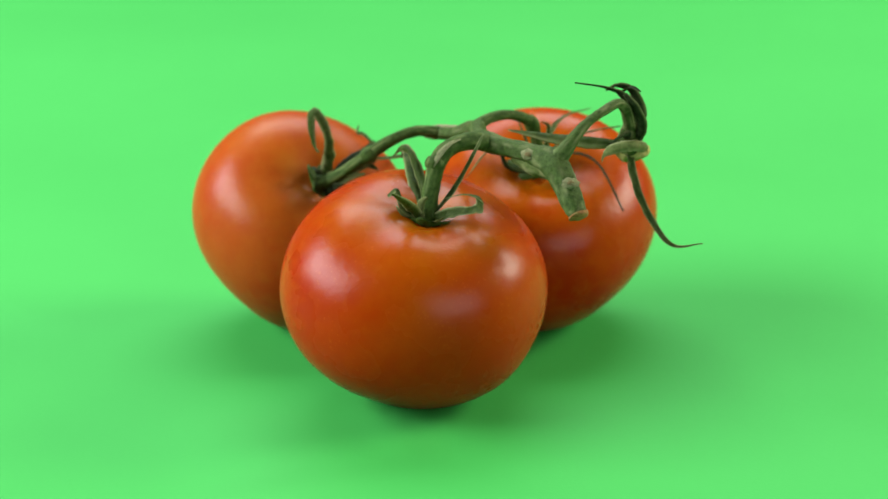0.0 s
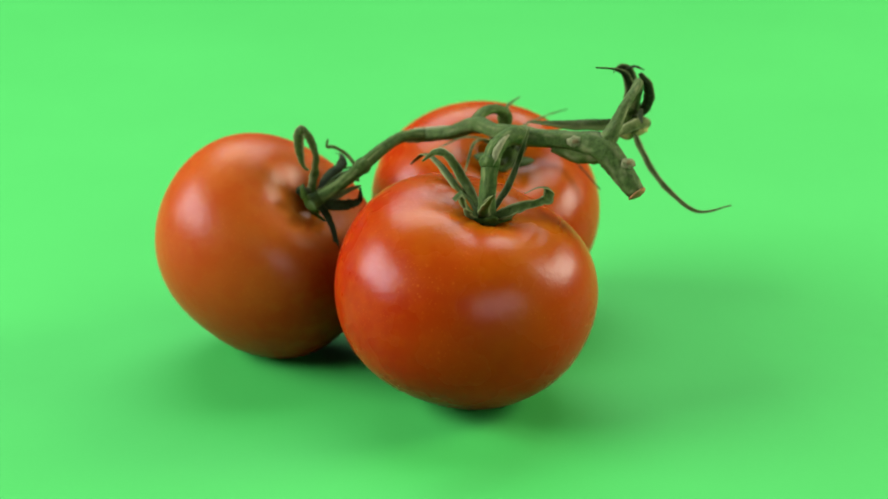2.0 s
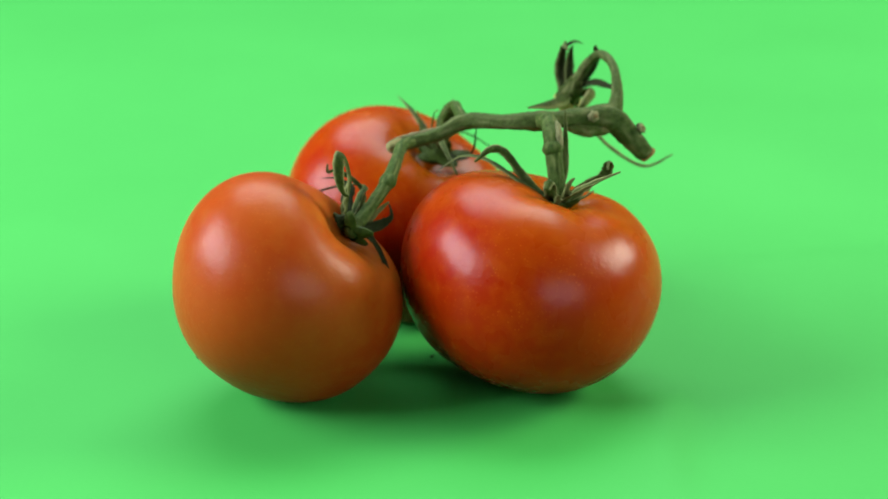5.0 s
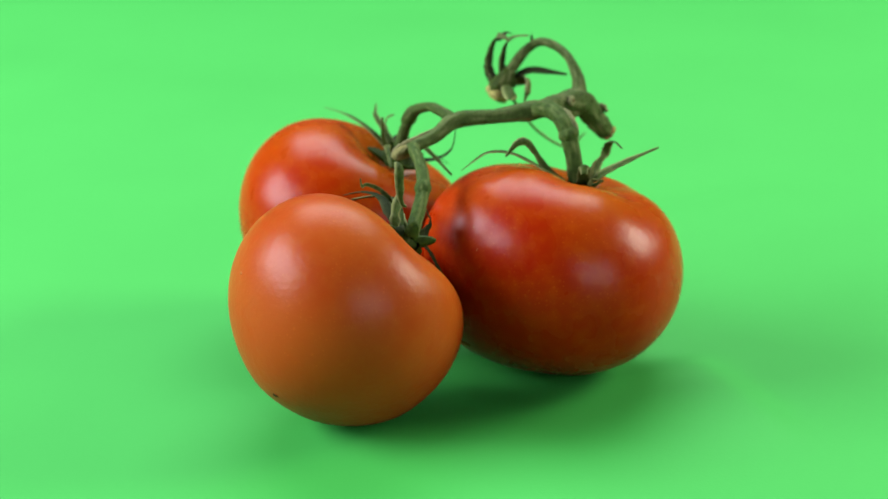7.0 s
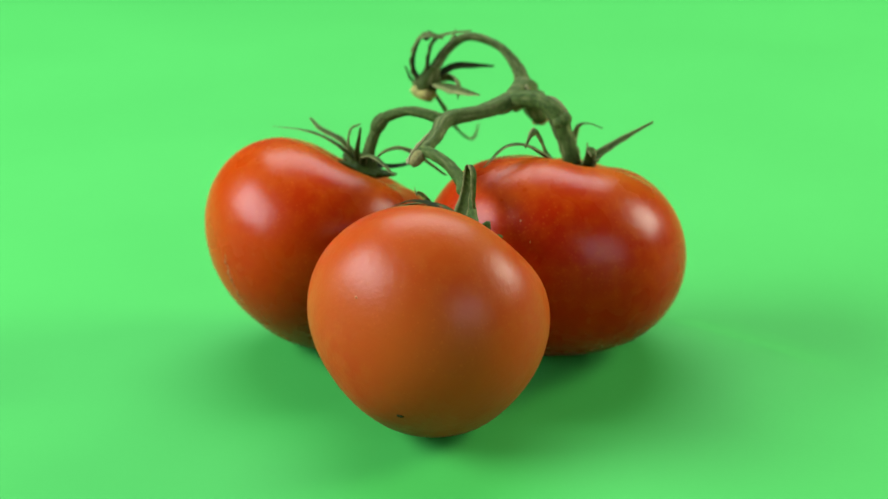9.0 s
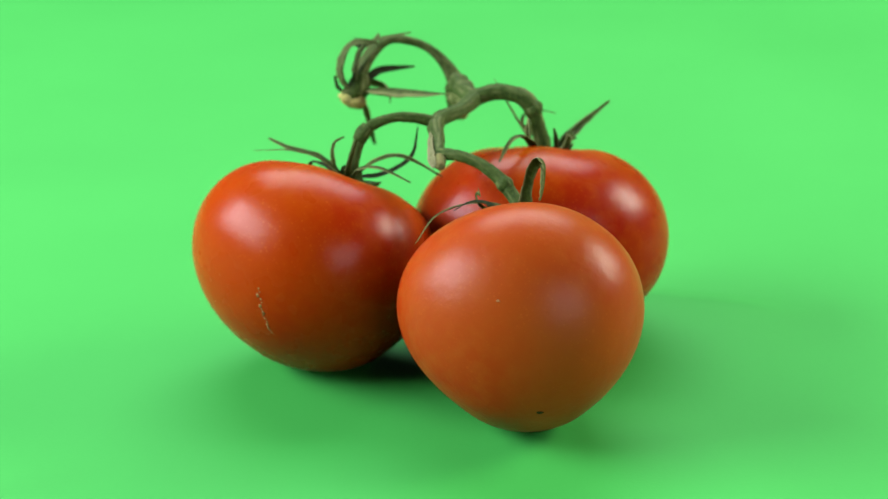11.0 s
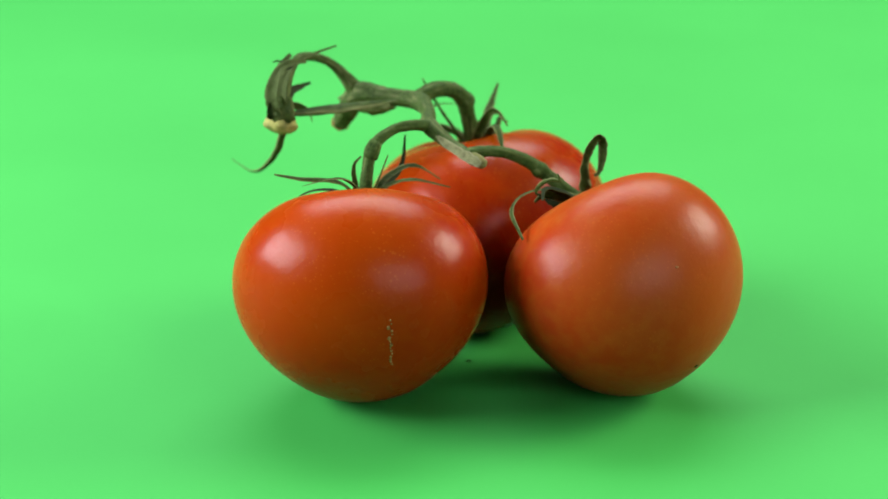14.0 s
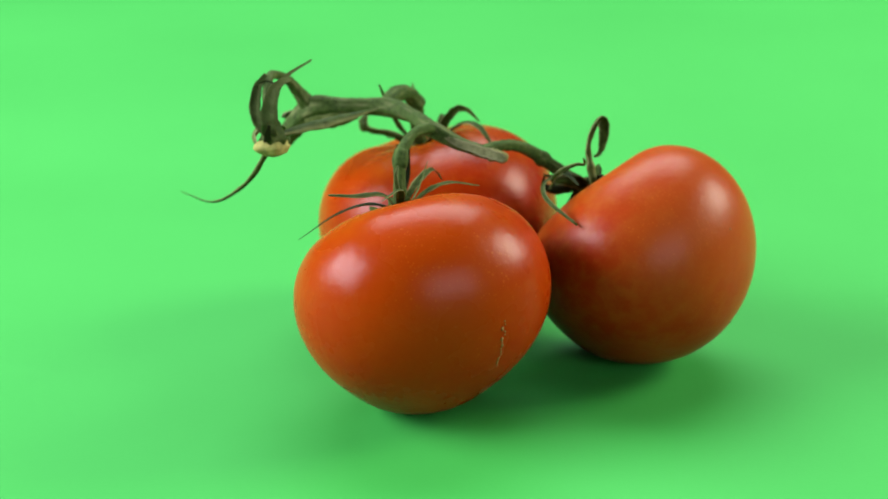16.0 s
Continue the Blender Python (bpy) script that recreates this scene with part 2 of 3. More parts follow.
# ---- the tomatoes on the vine ----
def bulge(d, k):
    """The uneven roundness of one fruit: low waves over the sphere of directions d."""
    x, y, z = d
    waves = (x * x - y * y, 2 * x * y, 2 * x * z, 2 * y * z, (3 * z * z - 1) / 2, z * (5 * z * z - 3) / 2, x * (5 * z * z - 1), y * (5 * z * z - 1),
             2 * z * (x * x - y * y), 4 * x * y * z, x * (x * x - 3 * y * y), y * (3 * x * x - y * y), (35 * z ** 4 - 30 * z * z + 3) / 8,
             (x * x - y * y) * (7 * z * z - 1), 2 * x * y * (7 * z * z - 1), x * z * (7 * z * z - 3), y * z * (7 * z * z - 3))
    return sum(a * b for a, b in zip(k, waves))


class Fruit:
    def __init__(self, centre, radius, waves, stem, depth, width, lobes, phase, dents=(), ripening_and_bounce=(0, 0, 1)):
        self.ripening_and_bounce = Vector(ripening_and_bounce).normalized()
        self.c, self.r, self.k = Vector(centre), radius, waves
        self.axis = (Vector(stem) - self.c).normalized()
        self.depth, self.width, self.lobes, self.phase = depth, width, lobes, phase
        self.dents = [((Vector(p) - self.c).normalized(), deep, wide) for p, deep, wide in dents]
        self.u = self.axis.orthogonal().normalized()
        self.v = self.axis.cross(self.u)

    def out(self, d):
        """The surface's distance from the centre, in metres, along the unit direction d."""
        a = self.axis.angle(d)
        phi = math.atan2(d.dot(self.v), d.dot(self.u))
        r = self.r * (1 + bulge(d, self.k)) * (1 - self.depth * math.exp(-(a / self.width) ** 2) - 0.05 * math.exp(-(a / 0.13) ** 2))
        r *= 1 + 0.012 * math.cos(self.lobes * phi + self.phase) * math.exp(-((a - 0.5) / 0.34) ** 2)
        r *= 1 + 0.014 * math.exp(-((d.z + 0.90) / 0.10) ** 2)
        for p, deep, wide in self.dents:
            r *= 1 - deep * math.exp(-(p.angle(d) / wide) ** 2)
        return r * S

    def at(self, d, lift=0.0):
        d = Vector(d).normalized()
        return d * (self.out(d) + lift)

    def toward(self, point, lift=0.0):
        """The place on the skin below a point given in turntable units."""
        return self.at(Vector(point) - self.c, lift)


def tomato(fruit, mat, label, cluster):
    rings, n = 84, 128
    verts, faces, tint, green = [], [], [], []
    for i in range(1, rings):
        a = math.pi * (i / rings) ** 1.12
        for k in range(n):
            p = 2 * math.pi * k / n
            d = fruit.axis * math.cos(a) + (fruit.u * math.cos(p) + fruit.v * math.sin(p)) * math.sin(a)
            verts.append(d * fruit.out(d))
            # Tint by direction: less ripe one side, painted red bounce on the other.
            green.append(0.26 * d.dot(fruit.ripening_and_bounce) - 0.03)
            star = 0.5 + 0.5 * math.cos(fruit.lobes * p + fruit.phase)
            tint.append(math.exp(-(a / (0.72 + 0.24 * star)) ** 2) * 1.5)
    for i in range(rings - 2):
        for k in range(n):
            j = (k + 1) % n
            faces.append((i * n + k, (i + 1) * n + k, (i + 1) * n + j, i * n + j))
    top, low = len(verts), len(verts) + 1
    verts += [fruit.axis * fruit.out(fruit.axis), -fruit.axis * fruit.out(-fruit.axis)]
    tint += [1.3, 0]
    green += [0.20 * fruit.axis.dot(fruit.ripening_and_bounce), -0.20 * fruit.axis.dot(fruit.ripening_and_bounce)]
    m = (rings - 2) * n
    for k in range(n):
        j = (k + 1) % n
        faces += [(top, k, j), (low, m + j, m + k)]
    me = mesh("tomato", verts, faces, mat)
    me.attributes.new("shoulder", "FLOAT", "POINT").data.foreach_set("value", tint)
    me.attributes.new("ripening_and_bounce", "FLOAT", "POINT").data.foreach_set("value", green)
    ob = part("tomato", me, cluster, label)
    ob.location = fruit.c * S
    return ob


def pebble(name, mat, fruit, point, size, flat=0.35, seed=0.0):
    """A small crusty spot grown on the skin."""
    bm = bmesh.new()
    bmesh.ops.create_icosphere(bm, subdivisions=2, radius=1)
    d = (Vector(point) - fruit.c).normalized()
    turn = d.to_track_quat("Z", "Y").to_matrix()
    base = fruit.at(d)
    for v in bm.verts:
        w = 1 + 0.35 * noise.noise(v.co * 1.7 + Vector((seed, 0, 0)))
        v.co = base + turn @ Vector((v.co.x * size[0] * w, v.co.y * size[1] * w, v.co.z * min(size) * flat))
    me = bpy.data.meshes.new(name)
    bm.to_mesh(me)
    bm.free()
    me.materials.append(mat)
    me.polygons.foreach_set("use_smooth", [True] * len(me.polygons))
    return me


FRONT = Fruit((-0.0180, -0.0476, 0.0532), 0.0602, (-0.0146, 0.0340, -0.0357, 0.0325, -0.1390, -0.0240, -0.0050, 0.0182, 0.0110, -0.0128, -0.0207, -0.0173, -0.0145, -0.0047, -0.0008, -0.0140, 0.0115),
              (-0.0135, -0.0630, 0.0925), 0.13, 0.36, 5, 0.4, [((-0.0467, -0.0049, 0.0856), 0.005, 0.06), ((0.0145, -0.0650, 0.0190), -0.026, 0.36)], (0.6, -0.8, -0.25))
ROUND = Fruit((-0.0791, 0.0520, 0.0561), 0.0550, (0.0130, 0.0036, -0.0304, 0.0533, -0.0150, -0.0095, -0.0190, 0.0053, 0.0190, 0.0341, -0.0141, 0.0100, 0.0160, -0.0058, -0.0046, -0.0075, 0.0090),
              (-0.0680, 0.0225, 0.0850), 0.29, 0.49, 4, 1.1, [((-0.0916, 0.0860, 0.0260), -0.018, 0.32)], (-0.95, 0.3, 0))
LOBED = Fruit((0.0456, 0.0521, 0.0562), 0.0577, (0.0073, 0.0072, -0.0050, 0.0789, -0.0721, -0.0378, -0.0046, 0.0185, 0.0168, 0.0012, 0.0092, 0.0226, 0.0046, 0.0007, 0.0074, 0.0007, 0.0070),
              (0.0431, 0.0271, 0.0957), 0.36, 0.46, 5, 2.0, (), (0.55, 0.8, -0.2))

cluster = tagged(new("tomato_cluster"), "three ripe red tomatoes on one green vine stem", "tomatoes")
front = tomato(FRONT, SKIN_RED, "ripe red tomato, broad and flattened, stem end up", cluster)
round_one = tomato(ROUND, SKIN_PALE, "paler orange-red round tomato lying tilted on its side", cluster)
lobed = tomato(LOBED, SKIN_DEEP, "red tomato with a sunken stem end and a cracked skin", cluster)


def sepals(fruit, ob, rows):
    for i, (points, side, cup, twist, mat) in enumerate(rows):
        part("sepal", blade("sepal", points, mat, side, cup=cup, twist=twist, seed=i * 3.7 + fruit.phase, origin=fruit.c * S), ob)


sepals(FRONT, front, [
    ([(-0.0140, -0.0600, 0.0935, 0.0022), (-0.0180, -0.0480, 0.1010, 0.0025), (-0.0215, -0.0300, 0.1125, 0.0022), (-0.0232, -0.0160, 0.1140, 0.0018), (-0.0250, -0.0035, 0.1055, 0.0005)], (1, 0.3, 0.3), 0.4, 0.5, SEPAL),
    ([(-0.0140, -0.0570, 0.0940, 0.0022), (-0.0150, -0.0455, 0.1040, 0.0025), (-0.0200, -0.0375, 0.1165, 0.0021), (-0.0245, -0.0315, 0.1192, 0.0018), (-0.0288, -0.0247, 0.1132, 0.0005)], (1, 0, 0.5), 0.5, -0.6, SEPAL),
    ([(-0.0100, -0.0640, 0.0935, 0.0022), (-0.0010, -0.0695, 0.0985, 0.0026), (0.0080, -0.0735, 0.1010, 0.0018), (0.0124, -0.0755, 0.1034, 0.0030), (0.0112, -0.0775, 0.1085, 0.0023), (0.0040, -0.0800, 0.1108, 0.0008), (-0.0045, -0.0828, 0.1098, 0.0005)], (0, 0.6, 1), 0.4, 0.3, SEPAL),
    ([(-0.0160, -0.0640, 0.0935, 0.0022), (-0.0195, -0.0730, 0.1010, 0.0028), (-0.0232, -0.0845, 0.1085, 0.0019), (-0.0279, -0.0981, 0.1167, 0.0006)], (1, 0, 0), 0.5, 0.4, SEPAL),
    ([(-0.0090, -0.0600, 0.0950, 0.0020), (0.0000, -0.0590, 0.1060, 0.0020), (0.0070, -0.0565, 0.1180, 0.0014), (0.0137, -0.0534, 0.1313, 0.0005)], (0, 1, 0.2), 0.3, 0.6, SEPAL),
    ([(-0.0165, -0.0620, 0.0935, 0.0024), (-0.0235, -0.0625, 0.1005, 0.0034), (-0.0265, -0.0625, 0.1080, 0.0028), (-0.0310, -0.0623, 0.1050, 0.0016)], (0, 1, 0.3), 0.5, 0.2, SEPAL),
    ([(-0.0160, -0.0655, 0.0930, 0.0020), (-0.0165, -0.0672, 0.0985, 0.0022), (-0.0150, -0.0682, 0.1035, 0.0016), (-0.0125, -0.0695, 0.1060, 0.0006)], (0.8, -0.6, 0), 0.5, 0.3, DRY_SEPAL),
    ([(-0.0185, -0.0625, 0.0930, 0.0016), (-0.0240, -0.0655, 0.0960, 0.0018), (-0.0262, -0.0668, 0.1000, 0.0014), (-0.0240, -0.0690, 0.0990, 0.0006)], (0.5, -0.8, 0.2), 0.5, 0.4, DRY_SEPAL),
    ([(-0.0090, -0.0665, 0.0930, 0.0014), (-0.0075, -0.0720, 0.0950, 0.0014), (-0.0050, -0.0765, 0.0985, 0.0004)], (1, 0.3, 0), 0.5, 0.4, DRY_SEPAL),
])
sepals(ROUND, round_one, [
    ([(-0.0660, 0.0232, 0.0860, 0.0034), (-0.0637, 0.0266, 0.0884, 0.0036), (-0.0618, 0.0266, 0.0969, 0.0036), (-0.0619, 0.0245, 0.1075, 0.0024), (-0.0650, 0.0245, 0.1171, 0.0026), (-0.0688, 0.0251, 0.1219, 0.0026), (-0.0718, 0.0251, 0.1192, 0.0028), (-0.0716, 0.0251, 0.1107, 0.0024), (-0.0698, 0.0245, 0.1033, 0.0012), (-0.0675, 0.0227, 0.1010, 0.0006)], (0.63, 0.78, 0), 0.5, 0.0, SEPAL),
    ([(-0.0659, 0.0210, 0.0844, 0.0024), (-0.0577, 0.0164, 0.0839, 0.0028), (-0.0491, 0.0141, 0.0841, 0.0024), (-0.0454, 0.0121, 0.0864, 0.0015), (-0.0443, 0.0135, 0.0916, 0.0005)], (0, 0.3, 1), 0.5, 0.4, DARK_SEPAL),
    ([(-0.0674, 0.0217, 0.0834, 0.0016), (-0.0594, 0.0187, 0.0860, 0.0018), (-0.0510, 0.0160, 0.0901, 0.0014), (-0.0438, 0.0136, 0.0927, 0.0005)], (0, 0.3, 1), 0.4, 0.3, DRY_SEPAL),
    ([(-0.0670, 0.0246, 0.0855, 0.0030), (-0.0703, 0.0245, 0.0896, 0.0032), (-0.0714, 0.0261, 0.0912, 0.0020), (-0.0729, 0.0264, 0.0891, 0.0008)], (0.5, -0.5, 0.7), 0.5, 0.3, DARK_SEPAL),
    ([(-0.0480, 0.0262, 0.0905, 0.0012), (-0.0385, 0.0300, 0.0945, 0.0012), (-0.0405, 0.0365, 0.1015, 0.0011), (-0.0455, 0.0420, 0.1052, 0.0009), (-0.0485, 0.0440, 0.1052, 0.0008), (-0.0478, 0.0446, 0.1090, 0.0004)], (0.7, 0.7, 0), 0.4, 0.8, SEPAL),
    ([(-0.0625, 0.0250, 0.0880, 0.0022), (-0.0540, 0.0305, 0.0950, 0.0030), (-0.0450, 0.0345, 0.0992, 0.0026), (-0.0412, 0.0430, 0.1005, 0.0012), (-0.0400, 0.0530, 0.0985, 0.0004)], (0.6, -0.8, 0), 0.5, 0.5, DARK_SEPAL),
    ([(-0.0640, 0.0240, 0.0870, 0.0020), (-0.0490, 0.0265, 0.0960, 0.0016), (-0.0330, 0.0320, 0.0955, 0.0013), (-0.0255, 0.0480, 0.0920, 0.0011), (-0.0296, 0.0688, 0.0846, 0.0006)], (0.7, -0.5, 0.3), 0.4, 0.5, SEPAL),
    ([(-0.0650, 0.0205, 0.0850, 0.0022), (-0.0620, 0.0150, 0.0800, 0.0018), (-0.0600, 0.0090, 0.0690, 0.0013), (-0.0620, 0.0040, 0.0560, 0.0010), (-0.0720, 0.0015, 0.0400, 0.0004)], (1, 0, 0.3), 0.4, 0.6, DARK_SEPAL),
    ([(-0.0630, 0.0225, 0.0880, 0.0022), (-0.0540, 0.0250, 0.0900, 0.0030), (-0.0440, 0.0275, 0.0930, 0.0018), (-0.0380, 0.0290, 0.0900, 0.0006)], (0, 0.5, 1), 0.5, 0.5, SEPAL),
])
sepals(LOBED, lobed, [
    ([(0.0440, 0.0290, 0.0925, 0.0015), (0.0490, 0.0400, 0.1045, 0.0018), (0.0570, 0.0520, 0.1110, 0.0012), (0.0721, 0.0658, 0.1115, 0.0004)], (0.7, -0.7, 0.2), 0.4, 0.6, SEPAL),
    ([(0.0450, 0.0280, 0.0925, 0.0015), (0.0560, 0.0345, 0.1040, 0.0018), (0.0720, 0.0395, 0.1070, 0.0013), (0.0862, 0.0394, 0.1093, 0.0005)], (0.3, -1, 0.2), 0.4, -0.5, SEPAL),
    ([(0.0420, 0.0260, 0.0930, 0.0015), (0.0310, 0.0220, 0.1025, 0.0019), (0.0195, 0.0150, 0.1050, 0.0015), (0.0063, 0.0006, 0.0936, 0.0005)], (0.5, -0.8, 0.2), 0.4, 0.4, SEPAL),
    ([(0.0425, 0.0250, 0.0925, 0.0014), (0.0340, 0.0110, 0.0930, 0.0015), (0.0255, 0.0005, 0.1010, 0.0012), (0.0234, -0.0023, 0.1160, 0.0004)], (0.7, -0.5, 0.3), 0.4, 0.4, DARK_SEPAL),
    ([(0.0450, 0.0300, 0.0930, 0.0014), (0.0480, 0.0340, 0.1020, 0.0014), (0.0485, 0.0330, 0.1110, 0.0009), (0.0450, 0.0290, 0.1145, 0.0004)], (1, 0, 0), 0.4, 0.4, SEPAL),
    ([(0.0415, 0.0300, 0.0930, 0.0015), (0.0330, 0.0330, 0.1015, 0.0019), (0.0200, 0.0325, 0.1040, 0.0014), (0.0025, 0.0307, 0.0990, 0.0005)], (0.2, 1, 0.2), 0.4, 0.5, SEPAL),
    ([(0.0425, 0.0310, 0.0930, 0.0014), (0.0380, 0.0345, 0.1030, 0.0014), (0.0324, 0.0349, 0.1167, 0.0005)], (0.6, 0.6, 0), 0.4, 0.4, SEPAL),
    ([(0.0450, 0.0275, 0.0925, 0.0015), (0.0600, 0.0290, 0.0985, 0.0016), (0.0738, 0.0225, 0.0940, 0.0012), (0.0847, 0.0007, 0.0760, 0.0005)], (0.3, -1, 0.4), 0.4, 0.5, DARK_SEPAL),
])


def calyx(fruit, ob, base, top, seed, scale=1.0):
    """The green star that holds the fruit: a low lobed collar round the foot of the stalk."""
    base, top = Vector(base) * S - fruit.c * S, Vector(top) * S - fruit.c * S
    up = (top - base).normalized()
    u = up.orthogonal().normalized()
    v = up.cross(u)
    verts, faces, n = [], [], 40
    profile = [(0.0030, 0.0034), (0.0034, 0.0010), (0.0046, -0.0006), (0.0064, -0.0004), (0.0062, -0.0014), (0.0040, -0.0026)]
    for r, h in profile:
        for k in range(n):
            a = 2 * math.pi * k / n
            star = 0.5 + 0.5 * math.cos(5 * a + seed)
            w = 1 + (0.75 * star - 0.2) * min(1.0, max(0.0, (r - 0.0034) / 0.003)) + 0.12 * noise.noise(Vector((math.cos(a) * 2, math.sin(a) * 2, seed)))
            lift = 0.0012 * star * (r > 0.005) + 0.0006 * noise.noise(Vector((math.cos(a) * 3, math.sin(a) * 3, seed + 5)))
            verts.append(base + ((u * math.cos(a) + v * math.sin(a)) * r * w + up * (h + lift)) * scale)
    for i in range(len(profile) - 1):
        for k in range(n):
            j = (k + 1) % n
            faces.append((i * n + k, (i + 1) * n + k, (i + 1) * n + j, i * n + j))
    part("calyx", mesh("calyx", verts, faces, SEPAL), ob)


calyx(FRONT, front, (-0.0129, -0.0613, 0.0935), (-0.0105, -0.0585, 0.1080), 0.3, 0.78)
calyx(ROUND, round_one, (-0.0665, 0.0217, 0.0850), (-0.0550, 0.0185, 0.0920), 1.3, 0.75)
calyx(LOBED, lobed, (0.0434, 0.0278, 0.0925), (0.0420, 0.0240, 0.1070), 2.3)


# small marks on the skins
def marks():
    part("blossom_scar", pebble("blossom_scar", DARK_SEPAL, ROUND, (-0.1072, 0.0800, 0.0285), (0.0010, 0.0006), flat=0.5, seed=1), round_one, "dark dry blossom scar")
    part("speck", pebble("speck", PALE_DOT, ROUND, (-0.0976, 0.0972, 0.0797), (0.0005, 0.0004), seed=2), round_one, "tiny pale speck")
    # Pock marks on the front tomato, their small white glints painted pale.
    for i, p in enumerate([(-0.0578, -0.0042, 0.0898), (-0.0619, -0.0088, 0.0780)]):
        part("fleck", pebble("fleck", PALE_DOT, FRONT, p, (0.0002, 0.00045), seed=5 + i), front, "small pale raised pock mark with its glint painted in")
    rng = random.Random(4)
    a, b = Vector((0.0328, 0.1105, 0.0610)), Vector((0.0311, 0.1050, 0.0350))
    for i in range(15):
        t = i / 14
        p = a.lerp(b, t) + Vector((rng.uniform(-1, 1) * 0.0010, 0, 0))
        size = rng.uniform(0.00026, 0.00056)
        part("skin_crack", pebble("skin_crack", SCAR, LOBED, p, (size, size * rng.uniform(0.8, 1.6)), seed=i), lobed)


marks()

# the vine itself
part("main_stem", tube("main_stem", [
    (0.0568, -0.0808, 0.1005, 0.0047), (0.0545, -0.0775, 0.1045, 0.0060), (0.0505, -0.0715, 0.1130, 0.0066), (0.0455, -0.0650, 0.1205, 0.0074), (0.0360, -0.0555, 0.1222, 0.0054),
    (0.0260, -0.0475, 0.1228, 0.0049), (0.0165, -0.0390, 0.1235, 0.0055), (0.0115, -0.0210, 0.1222, 0.0041), (0.0115, -0.0020, 0.1205, 0.0047),
    (0.0025, 0.0090, 0.1148, 0.0037), (-0.0055, 0.0190, 0.1118, 0.0035), (-0.0112, 0.0250, 0.1102, 0.0030)], STEM, seed=1.0, slim=0.88, rough=0.12, ribs=0.07), cluster, "thick grey-green main vine stem")
part("cut_end", tube("cut_end", [(0.0573, -0.0816, 0.0996, 0.0034), (0.0571, -0.0812, 0.1001, 0.0047), (0.0567, -0.0806, 0.1009, 0.0050)], SCAR, steps=3, rough=0.26, seed=2.0), cluster, "dry brown cut end")
part("dry_stub", tube("dry_stub", [(-0.0085, 0.0222, 0.1108, 0.0030), (-0.0112, 0.0256, 0.1102, 0.0029), (-0.0134, 0.0281, 0.1094, 0.0027), (-0.0141, 0.0289, 0.1090, 0.0018)], DRY, steps=4, rough=0.36, seed=8.0), cluster, "dry straw-coloured broken stub")
part("dry_strip", blade("dry_strip", [(0.0085, 0.0068, 0.1182, 0.0005), (0.0043, 0.0118, 0.1155, 0.0018), (-0.0037, 0.0215, 0.1127, 0.0024), (-0.0092, 0.0275, 0.1108, 0.0024), (-0.0122, 0.0298, 0.1094, 0.0016)], PAPER, (0.6, 0.07, -0.79), cup=-0.5, thick=0.2, seed=41.0), cluster, "pale dry strip of torn stem skin")
part("pedicel", tube("pedicel", [
    (0.0170, -0.0400, 0.1235, 0.0050), (0.0080, -0.0470, 0.1265, 0.0050), (-0.0020, -0.0525, 0.1250, 0.0046), (-0.0080, -0.0560, 0.1185, 0.0050),
    (-0.0105, -0.0585, 0.1080, 0.0046), (-0.0130, -0.0615, 0.0900, 0.0054)], PEDICEL, seed=3.0, slim=0.86), cluster)
part("pedicel", tube("pedicel", [
    (-0.0060, 0.0195, 0.1120, 0.0034), (-0.0180, 0.0190, 0.1130, 0.0030), (-0.0300, 0.0160, 0.1095, 0.0031), (-0.0420, 0.0150, 0.1020, 0.0036),
    (-0.0550, 0.0185, 0.0920, 0.0034), (-0.0690, 0.0222, 0.0830, 0.0040)], PEDICEL, seed=4.0, slim=0.93), cluster)
part("pedicel", tube("pedicel", [
    (0.0110, -0.0010, 0.1205, 0.0040), (0.0190, 0.0060, 0.1232, 0.0035), (0.0290, 0.0122, 0.1228, 0.0034), (0.0385, 0.0195, 0.1175, 0.0038),
    (0.0420, 0.0240, 0.1070, 0.0038), (0.0438, 0.0285, 0.0890, 0.0048)], PEDICEL, seed=5.0, slim=0.74), cluster)
part("knuckle", tube("knuckle", [(-0.0078, -0.0556, 0.1205, 0.0050), (-0.0086, -0.0564, 0.1182, 0.0060), (-0.0092, -0.0572, 0.1160, 0.0050)], PEDICEL, steps=3, seed=5.5, slim=0.86), cluster)
part("knuckle", tube("knuckle", [(-0.0395, 0.0150, 0.1038, 0.0034), (-0.0420, 0.0150, 0.1020, 0.0043), (-0.0445, 0.0155, 0.1002, 0.0034)], PEDICEL, steps=3, seed=6.5), cluster)

def scab(name, mat, place, size, out, seed):
    """A rough knot where a leaf once grew, pressed against the stem."""
    bm = bmesh.new()
    bmesh.ops.create_icosphere(bm, subdivisions=3, radius=1)
    turn = Vector(out).to_track_quat("Z", "Y").to_matrix()
    for v in bm.verts:
        w = 1 + 0.4 * noise.noise(v.co * 2.2 + Vector((seed, 0, 0)))
        v.co = Vector(place) * S + turn @ Vector((v.co.x * size * w, v.co.y * size * 0.7 * w, v.co.z * size * 0.35 * w))
    me = bpy.data.meshes.new(name)
    bm.to_mesh(me)
    bm.free()
    me.materials.append(mat)
    me.polygons.foreach_set("use_smooth", [True] * len(me.polygons))
    return me


